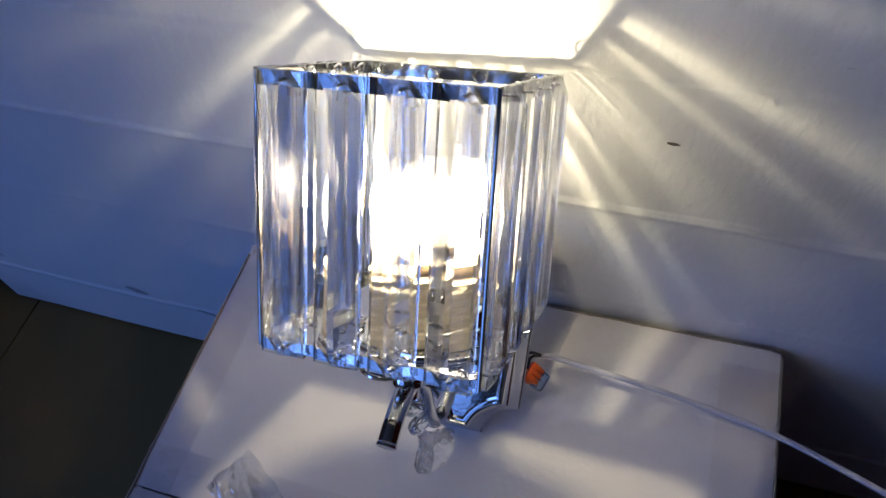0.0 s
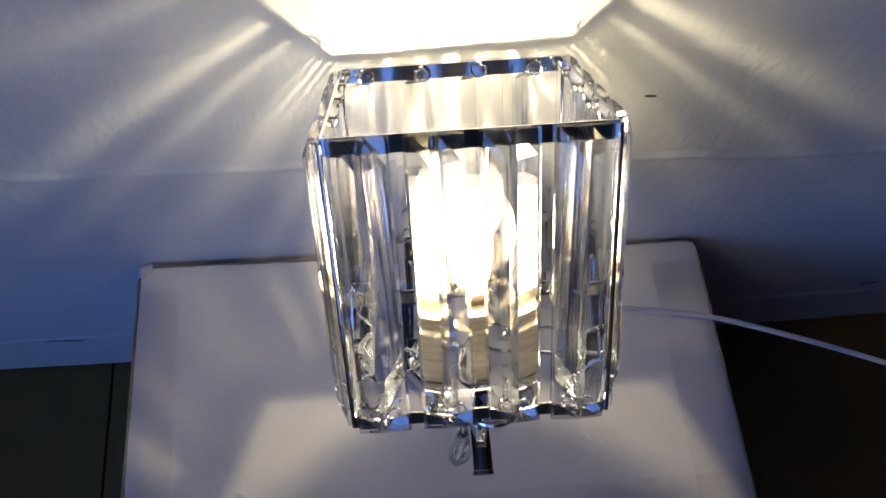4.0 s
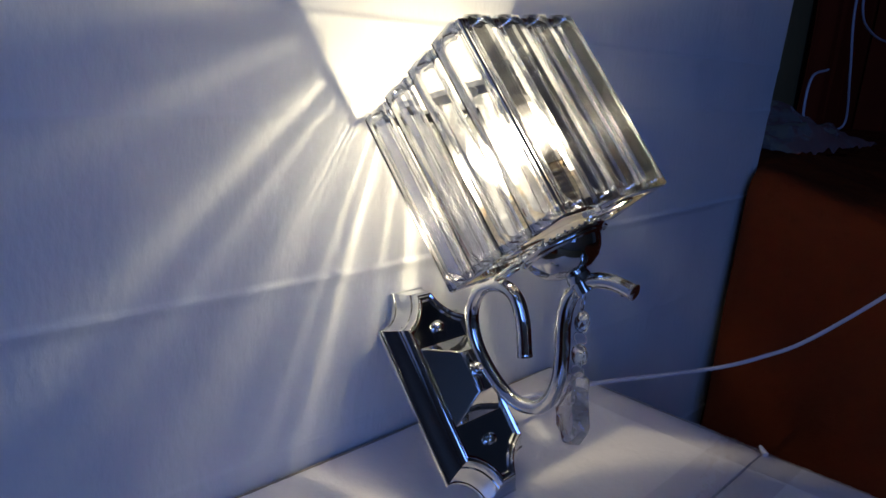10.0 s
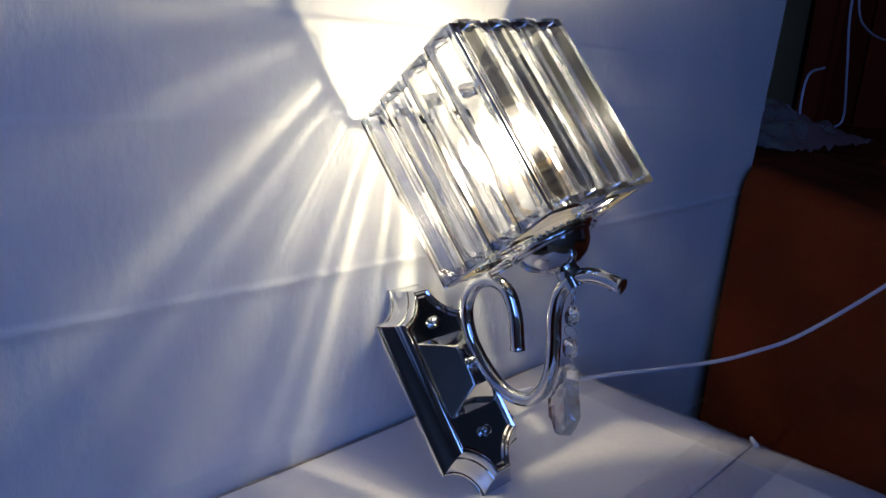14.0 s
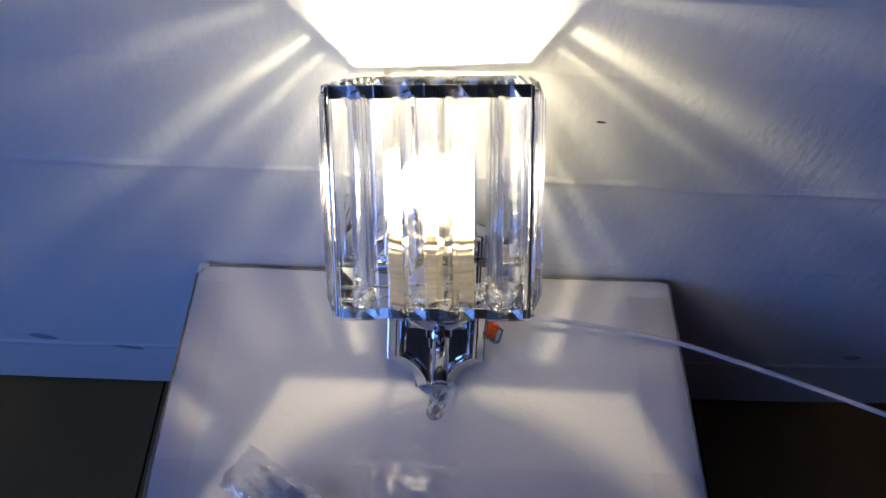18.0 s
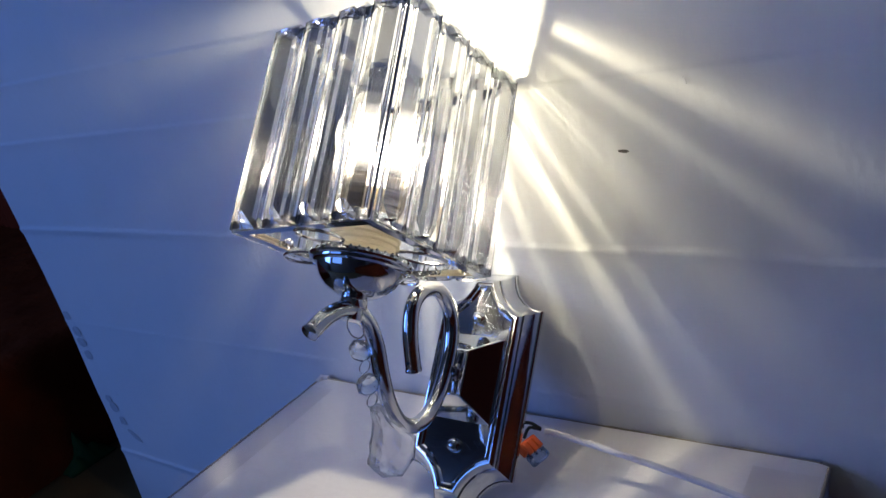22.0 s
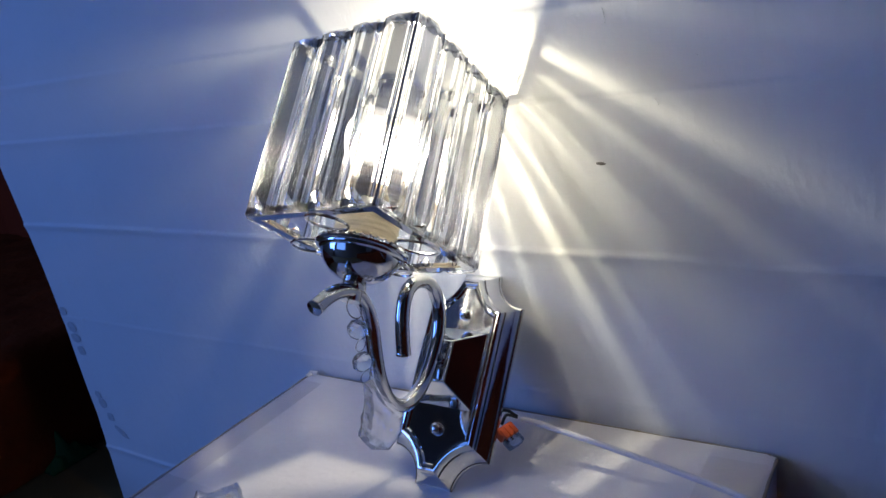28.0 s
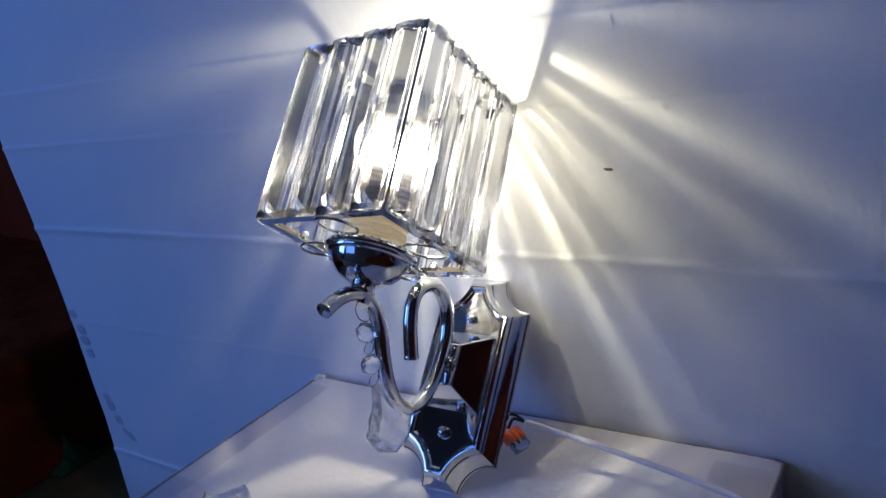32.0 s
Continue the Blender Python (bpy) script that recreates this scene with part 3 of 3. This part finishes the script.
def band_bm(z0, z1, hw, t=0.0012):
    bm = bmesh.new()
    rings = []
    for h, z in ((hw, z0), (hw, z1), (hw - t, z1), (hw - t, z0)):
        rings.append([bm.verts.new((sx * h, sy * h, z)) for sx, sy in ((-1, -1), (1, -1), (1, 1), (-1, 1))])
    for i in range(4):
        a, b = rings[i], rings[(i + 1) % 4]
        for j in range(4):
            bm.faces.new((a[j], a[(j + 1) % 4], b[(j + 1) % 4], b[j]))
    return bm


top_band = lamp_part("top_band", band_bm(SH - 0.0074, SH, HW), CHROME, SM, label="square chrome top band", smooth=0)
low_band = lamp_part("bottom_band", band_bm(0.0, 0.0062, HW), CHROME, SM, label="square chrome bottom band", smooth=0)
lamp_part("bottom_flange", band_bm(0.0, 0.0010, HW - 0.0012, 0.0058), CHROME, SM, low_band, "inward chrome flange", smooth=0)
for sx in (-1, 1):
    for sy in (-1, 1):
        lamp_part("corner_post", lathe_bm([(0, 0.001), (0.0011, 0.001), (0.0011, SH - 0.001), (0, SH - 0.001)], 10), CHROME, SM @ Matrix.Translation((sx * (HW + 0.0004), sy * (HW + 0.0004), 0)), label="slim dark chrome corner post")

BARW, BART = 0.0236, 0.0034


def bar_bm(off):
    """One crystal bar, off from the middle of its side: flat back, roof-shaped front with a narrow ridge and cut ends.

    The back lies on y = 0 and the front points to -y. Strips on the front and the back, in line with the bulb, are made
    more see-through to let its light through and shape the rays on the board.
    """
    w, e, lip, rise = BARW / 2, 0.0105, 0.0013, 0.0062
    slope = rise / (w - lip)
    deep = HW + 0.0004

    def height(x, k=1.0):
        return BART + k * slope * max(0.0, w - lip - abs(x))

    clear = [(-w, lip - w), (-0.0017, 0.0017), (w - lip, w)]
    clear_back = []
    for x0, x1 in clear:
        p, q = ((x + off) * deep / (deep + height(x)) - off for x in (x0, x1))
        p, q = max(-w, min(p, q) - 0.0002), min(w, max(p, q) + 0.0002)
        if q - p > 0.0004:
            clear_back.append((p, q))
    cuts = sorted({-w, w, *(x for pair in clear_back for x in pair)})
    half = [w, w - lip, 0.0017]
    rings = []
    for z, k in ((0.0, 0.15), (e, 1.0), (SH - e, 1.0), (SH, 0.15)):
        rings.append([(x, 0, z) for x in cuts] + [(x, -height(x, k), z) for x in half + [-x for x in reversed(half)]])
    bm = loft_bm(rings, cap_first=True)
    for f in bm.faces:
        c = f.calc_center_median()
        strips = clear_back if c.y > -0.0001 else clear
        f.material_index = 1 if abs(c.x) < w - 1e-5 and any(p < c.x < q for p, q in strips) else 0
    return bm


def pin_bm(z):
    """A curled wire that holds a bar at height z."""
    bm = bmesh.new()
    curl = ring_bm(0.0040, 0.0006, Matrix.Translation((0.0008, 0.0034, z)) @ Matrix.Rotation(radians(70), 4, "X"), segs=14, sides=5)
    shank = tube_bm([(0, 0.0034, z), (0, -0.0058, z)], 0.0009, 6)
    for piece in (curl, shank):
        me = bpy.data.meshes.new("tmp")
        piece.to_mesh(me)
        piece.free()
        bm.from_mesh(me)
        bpy.data.meshes.remove(me)
    return bm


for side in range(4):
    turn = Matrix.Rotation(side * math.pi / 2, 4, "Z")
    for i in range(4):
        x = (i - 1.5) * (BARW + 0.0056)
        wob = Matrix.Rotation(radians(random.uniform(-1.2, 1.2)), 4, "Z") @ Matrix.Rotation(radians(random.uniform(-0.25, 0.25)), 4, "Y")
        m = SM @ turn @ Matrix.Translation((x + random.uniform(-0.0004, 0.0004), -HW - 0.0004, random.uniform(-0.0006, 0.0006))) @ wob
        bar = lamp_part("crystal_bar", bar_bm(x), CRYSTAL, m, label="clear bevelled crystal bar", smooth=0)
        bar.data.materials.append(CRYSTAL_RAYS)
        for z in (0.0045, SH - 0.0045):
            lamp_part("wire_pin", pin_bm(z), CHROME_WIRE, m, bar, "curled chrome wire pin")

# wire loops that carry the shade on the cup
for side in range(4):
    m = SM @ Matrix.Rotation(side * math.pi / 2 + radians(8), 4, "Z")
    pts = [(0.013 * s * math.cos(w), 0.0440 + 0.0165 * math.sin(w), -0.0016 - 0.0012 * math.sin(w)) for s, w in ((1, 2 * math.pi * i / 24) for i in range(24))]
    lamp_part("wire_loop", tube_bm(pts, 0.0011, 6, closed=True), CHROME_WIRE, m, low_band, "chrome wire loop")

# hanging crystals
PT = Vector((0.003, -0.1772, 0.1775))
pendant = lamp_part("pendant_ring", ring_bm(0.0055, 0.0005, Matrix.Translation(PT - Vector((0, 0, 0.006))) @ Matrix.Rotation(radians(90), 4, "X") @ Matrix.Rotation(radians(20), 4, "Y"), 1.4), CHROME_WIRE, Matrix(), label="thin chrome wire ring")
lamp_part("eyelet", ring_bm(0.0024, 0.0007, Matrix.Translation(PT + Vector((0, 0, 0.0025))) @ Matrix.Rotation(radians(90), 4, "Y")), CHROME_WIRE, Matrix(), pendant, "small chrome eyelet")


def bead_bm(r, n=8):
    """A cut bead with two crowns of facets turned against each other."""
    rings = []
    for rad, z, turn in ((0.30, -0.62, 0.5), (0.80, -0.42, 0.0), (1.0, 0.0, 0.5), (0.80, 0.42, 0.0), (0.30, 0.62, 0.5)):
        rings.append([(r * rad * math.cos(2 * math.pi * (i + turn) / n), r * rad * math.sin(2 * math.pi * (i + turn) / n), r * z) for i in range(n)])
    return loft_bm(rings, cap_first=True, cap_last=True)


for dz, dy, turn in ((0.0215, -0.0013, 20), (0.0455, -0.0027, 60)):
    lamp_part("bead", bead_bm(0.0080), CRYSTAL_BEAD, Matrix.Translation(PT + Vector((0, dy, -dz))) @ Matrix.Rotation(radians(turn), 4, "Z") @ Matrix.Rotation(radians(90), 4, "X"), pendant, "faceted clear crystal bead", smooth=0)
    lamp_part("link", ring_bm(0.0040, 0.0004, Matrix.Translation(PT + Vector((0, dy, -dz - 0.0120))) @ Matrix.Rotation(radians(90), 4, "Y"), 1.3), CHROME_WIRE, Matrix(), pendant, "wire link")
# half outline of the leaf, from its eye down to the tip: half width and height
LEAF = [(0.0030, 0.0), (0.0046, -0.0050), (0.0050, -0.0110), (0.0095, -0.0190), (0.0128, -0.0240), (0.0150, -0.0310), (0.0185, -0.0360), (0.0160, -0.0430), (0.0128, -0.0500), (0.0062, -0.0540)]


def drop_bm():
    """A thick leaf of cut crystal: flat faces, bevelled and scalloped rim."""
    side = [(x, z) for x, z in LEAF]
    outline = side + [(0.0, -0.0575)] + [(-x, z) for x, z in reversed(side)]
    cz = -0.030

    def ring(k, y, wave):
        out = []
        for i, (x, z) in enumerate(outline):
            g = k + wave * (1 if i % 2 else -1)
            out.append((x * g, y, cz + (z - cz) * (g * 0.5 + 0.5 if z > -0.012 else g)))
        return out
    return loft_bm([ring(0.66, -0.0070, 0.0), ring(0.84, -0.0052, 0.035), ring(1.0, -0.0012, 0.0), ring(1.0, 0.0012, 0.0), ring(0.84, 0.0052, -0.035), ring(0.66, 0.0070, 0.0)], cap_first=True)


lamp_part("crystal_drop", drop_bm(), CRYSTAL_DROP, Matrix.Translation(PT + Vector((0.003, -0.004, -0.0600))) @ Matrix.Rotation(radians(65), 4, "Z") @ Matrix.Rotation(radians(-5), 4, "Y"), pendant, "large leaf-shaped crystal drop", smooth=0)

# ---- cord and connector ----
cord = part("power_cord", tube_bm(curve_points([(0.0585, -0.0690, 0.0325), (0.064, -0.0680, 0.0320), (0.085, -0.0685, 0.0293), (0.110, -0.0695, 0.0262), (0.145, -0.0715, 0.0215), (0.190, -0.0755, 0.0160), (0.241, -0.083, 0.0100), (0.318, -0.106, 0.0045), (0.392, -0.134, 0.004), (0.440, -0.158, 0.012), (0.500, -0.190, 0.031), (0.600, -0.247, 0.092), (0.700, -0.290, 0.150), (0.790, -0.325, 0.214), (0.95, -0.36, 0.214)], 8), 0.0024, 10), CORD)
tagged(cord, "white round power cord running off the box", "cord")
conn = thing("wire_connector", (0.0462, -0.0825, 0.0160), "orange wire connector with clear cap beside the lamp", "connector")
CT = Matrix.Diagonal((0.76, 0.76, 0.76, 1)) @ Matrix.Rotation(radians(74), 4, "Z") @ Matrix.Rotation(radians(34), 4, "X")


def conn_part(name, bm, material, label="", smooth=35):
    bm.transform(CT)
    return part(name, bm, material, conn, label, smooth)


conn_part("orange_body", box_bm(-0.0105, -0.0030, 0.0110, 0.0105, 0.0090, 0.0235, 0.0018), ORANGE, "orange plastic body")
for i in range(3):
    conn_part("orange_lever", box_bm(-0.0094 + i * 0.0066, -0.0060, 0.0215, -0.0042 + i * 0.0066, 0.0060, 0.0252, 0.0008), ORANGE)
    conn_part("slot", box_bm(-0.0082 + i * 0.0066, -0.0042, 0.0135, -0.0054 + i * 0.0066, -0.0026, 0.0200, 0.0003), DARK_HOLE, "dark slot")
    conn_part("metal_clip", box_bm(-0.0078 + i * 0.0066, -0.0090, 0.0155, -0.0058 + i * 0.0066, -0.0042, 0.0190, 0.0004), STEEL, "bright metal clip")
conn_part("clear_cap", box_bm(-0.0100, -0.0160, 0.0115, 0.0100, -0.0033, 0.0225, 0.0022), CLEAR_PLASTIC, "clear plastic cap")
for pts in (((0.0, -0.004, 0.019), (-0.002, 0.004, 0.026), (0.003, 0.010, 0.0245), (0.010, 0.012, 0.0192)), ((-0.003, -0.008, 0.018), (-0.010, -0.006, 0.022), (-0.020, -0.004, 0.020)), ((0.002, -0.001, 0.018), (0.003, 0.006, 0.0225), (0.006, 0.010, 0.0205), (0.010, 0.012, 0.0185))):
    part("wire", tube_bm(curve_points(pts, 6), 0.0013, 8), BLACK_WIRE, conn, "black wire")

# ---- bag of screws ----
BAGC = Vector((-0.128, -0.234, -0.001))
bag = thing("screw_bag", BAGC, "small clear plastic bag holding screws and plugs", "plastic bag")
BAG_TURN = Matrix.Rotation(radians(-33), 4, "Z")


def bag_fn(lift, seed):
    def f(u, v):
        x, y = (u - 0.5) * 0.094, (v - 0.5) * 0.042
        x += 0.004 * nz(v * 5, seed)
        y += 0.003 * nz(u * 5, seed + 3)
        fold = abs(nz(u * 3.6 + seed, v * 2.2 + u * 2, 2)) * 1.3 + abs(nz(u * 6, v * 7, seed)) * 0.25
        rim = min(1, min(u, 1 - u) * 7) * min(1, min(v, 1 - v) * 5)
        return BAG_TURN @ Vector((x, y, 0.002 + lift * rim * (0.25 + fold)))
    return f


for lift, seed in ((0.017, 1.3), (0.002, 7.7)):
    ob = part("bag_sheet", sheet_bm(bag_fn(lift, seed), 44, 20), BAG, bag, "crumpled clear film", smooth=70)
    ob.visible_shadow = False
part("plug", lathe_bm([(0.0022, 0.004), (0.0058, 0.004), (0.0062, 0.006), (0.0058, 0.0095), (0.0024, 0.0095), (0.0022, 0.004)], 16), PLUG, bag, "white round wall plug").location = (0.034, -0.006, 0)
for i, (x, y, a) in enumerate(((0.015, -0.012, -42), (0.019, -0.008, -39))):
    prof = [(0, 0), (0.0006, 0.001)]
    for k in range(9):
        prof += [(0.0027, 0.003 + k * 0.0021), (0.0021, 0.004 + k * 0.0021)]
    prof += [(0.0025, 0.0225), (0.0044, 0.0245), (0, 0.0250)]
    part("screw", lathe_bm(prof, 10, Matrix.Translation((x, y, 0.006)) @ Matrix.Rotation(radians(a), 4, "Z") @ Matrix.Rotation(radians(90), 4, "Y")), STEEL, bag, "small steel screw")
part("plug", tube_bm([(-0.006, -0.008, 0.0055), (0.012, -0.019, 0.0055)], lambda t: 0.0030 - 0.0008 * t, 10), PLUG, bag, "white plastic wall plug")


# ---- cloth-covered furniture beside and behind ----
def drape(name, label, category, material, y0, y1, face, x_back, top, seed, fold=0.016, side=1, foot=FLOOR + 0.003, slope=0.0, shift=0.0):
    """Cloth that hangs from the edge of a bench down to the floor."""
    def f(u, v):
        y = y0 + (y1 - y0) * u
        high = top + max(-0.12, slope * min(0, y))
        h = high - foot
        x_face = face + shift * min(1, max(0, (y + 0.036) / 0.02))
        run = h + abs(x_back - x_face)
        calm = 1 - 0.7 * math.exp(-((y - 0.01) / 0.04) ** 2)
        s = v * run
        r = 0.05
        if s < h - r:
            x, z = x_face, foot + s
            wave = fold * 1.2 * (nz(y * 5, s * 2, seed) + 0.6 * nz(y * 12, s * 4, seed + 2)) + 0.006 * nz(y * 3, s * 14, seed + 5)
            x += side * calm * max(0, 1 - s / (h - r)) * (wave + 0.022 * nz(y * 4 + s * 5, y * 1.5 - s * 1.2, seed + 9))
        elif s < h + r:
            a = (s - h + r) / (2 * r) * math.pi / 2
            x, z = x_face + side * r * (1 - math.cos(a)), high - r + r * math.sin(a)
        else:
            x, z = x_face + side * (s - h), high + min(1, (s - h - r) / 0.12) * (0.016 * nz(s * 5, y * 5, seed) + 0.007 * nz(s * 14, y * 12, seed))
        return Vector((x, y, z))
    ob = part(name, sheet_bm(f, 150, 110), material, None, smooth=60)
    return tagged(ob, label, category) if label else ob


bench = thing("draped_bench", (1.3, -1.0, FLOOR), "low bench draped in rust-red cloth down to the floor", "draped bench")
for ob in (drape("front_cloth", "", "", RED_CLOTH, -2.0, -0.017, 0.680, 1.9, 0.205, 1.7, fold=0.030, slope=0.22), drape("rear_cloth", "", "", RED_CLOTH, -0.018, 0.27, 0.768, 1.9, 0.205, 1.7, fold=0.012, slope=0.22)):
    ob.parent = bench
    ob.matrix_parent_inverse = Matrix.Translation((-1.3, 1.0, -FLOOR))
chest = thing("cloth_covered_chest", (-1.6, 0.2, FLOOR), "dark rust cloth over a low chest behind the board", "covered chest")
for name, y0, y1 in (("front_cloth", -0.9, 0.02), ("rear_cloth", 0.02, 1.2)):
    ob = drape(name, "", "", RED_CLOTH, y0, y1, -1.02, -2.3, -0.10, 5.2, side=-1)
    ob.parent = chest
    ob.matrix_parent_inverse = Matrix.Translation((1.6, -0.2, -FLOOR))


def curtain(name, label, material, x0, x1, y, z0, z1, seed, depth=0.03):
    def f(u, v):
        x = x0 + (x1 - x0) * u
        return Vector((x, y + depth * math.sin(x * 42 + 2 * nz(x * 4, v * 2, seed)) * (0.5 + 0.5 * abs(nz(x * 3, seed))) + 0.02 * nz(x * 3, v * 4, seed), z0 + (z1 - z0) * v))
    return tagged(part(name, sheet_bm(f, 120, 30, (0, 0.004, 0)), material, None, smooth=60), label, "curtain")


curtain("curtain", "dark red hanging curtain behind the bench", DARK_RED, 1.84, 2.38, 0.32, FLOOR, 1.9, 2.0)
curtain("curtain", "dark red hanging curtain behind the board", DARK_RED, -2.3, -0.9, 0.62, FLOOR, 1.9, 6.0)
side_curtain = curtain("curtain", "dark red curtain along the side wall", DARK_RED, -1.4, 0.30, 0.0, FLOOR, 1.9, 9.0)
side_curtain.matrix_world = Matrix.Translation((2.33, 0, 0)) @ Matrix.Rotation(radians(90), 4, "Z")
part_pillar = part("pillar", box_bm(1.05, 0.34, FLOOR, 1.86, 0.42, 2.1, 0.01), mat("olive_paint", (0.40, 0.32, 0.15), rough=0.7, vary=0.2, vscale=6, bump=0.001), None)
tagged(part_pillar, "dim olive grey pillar in the corner", "pillar", kind="structure")


def plastic_heap(u, v):
    x, y = 0.86 + 0.46 * u, -0.02 + 0.30 * v
    h = 0.09 * math.sin(math.pi * u) ** 0.7 * math.sin(math.pi * v) ** 0.7 * (1.0 - 0.55 * u) * 1.2
    return Vector((x + 0.02 * nz(v * 5, 2), y, 0.212 + h * (0.8 + 0.5 * nz(u * 6, v * 6, 3)) + 0.012 * nz(u * 14, v * 14, 5)))


heap = part("plastic_bag", sheet_bm(plastic_heap, 50, 36), film("bluish_film", (0.80, 0.84, 0.92), 1.6, 0.25, 0.003, 30, haze=0.14), None, smooth=30)
tagged(heap, "crumpled clear plastic bag lying on the red bench", "plastic bag")
for k, pts in enumerate((((1.30, 0.06, 0.70), (1.335, 0.08, 0.494), (1.39, 0.08, 0.36), (1.47, 0.09, 0.25), (1.44, 0.10, 0.222)), ((1.246, 0.08, 0.353), (1.16, 0.08, 0.335), (1.15, 0.08, 0.27), (1.22, 0.09, 0.235), (1.35, 0.10, 0.226)), ((1.36, 0.07, 0.70), (1.38, 0.08, 0.50), (1.50, 0.08, 0.44), (1.75, 0.08, 0.43), (1.9, 0.08, 0.44)))):
    tagged(part("thin_cord", tube_bm(curve_points(pts, 8), 0.0027, 8), CORD), "thin white cord hanging over the bench", "cord", "thin cords")
rag = part("green_rag", sheet_bm(lambda u, v: Vector((-0.985 - 0.09 * u, 0.02 + 0.09 * v, FLOOR + 0.004 + 0.05 * math.sin(math.pi * u) * math.sin(math.pi * v) * (1 + nz(u * 5, v * 5)))), 20, 20, (0, 0, -0.003)), GREEN, None)
tagged(rag, "small dark green rag on the floor", "rag")
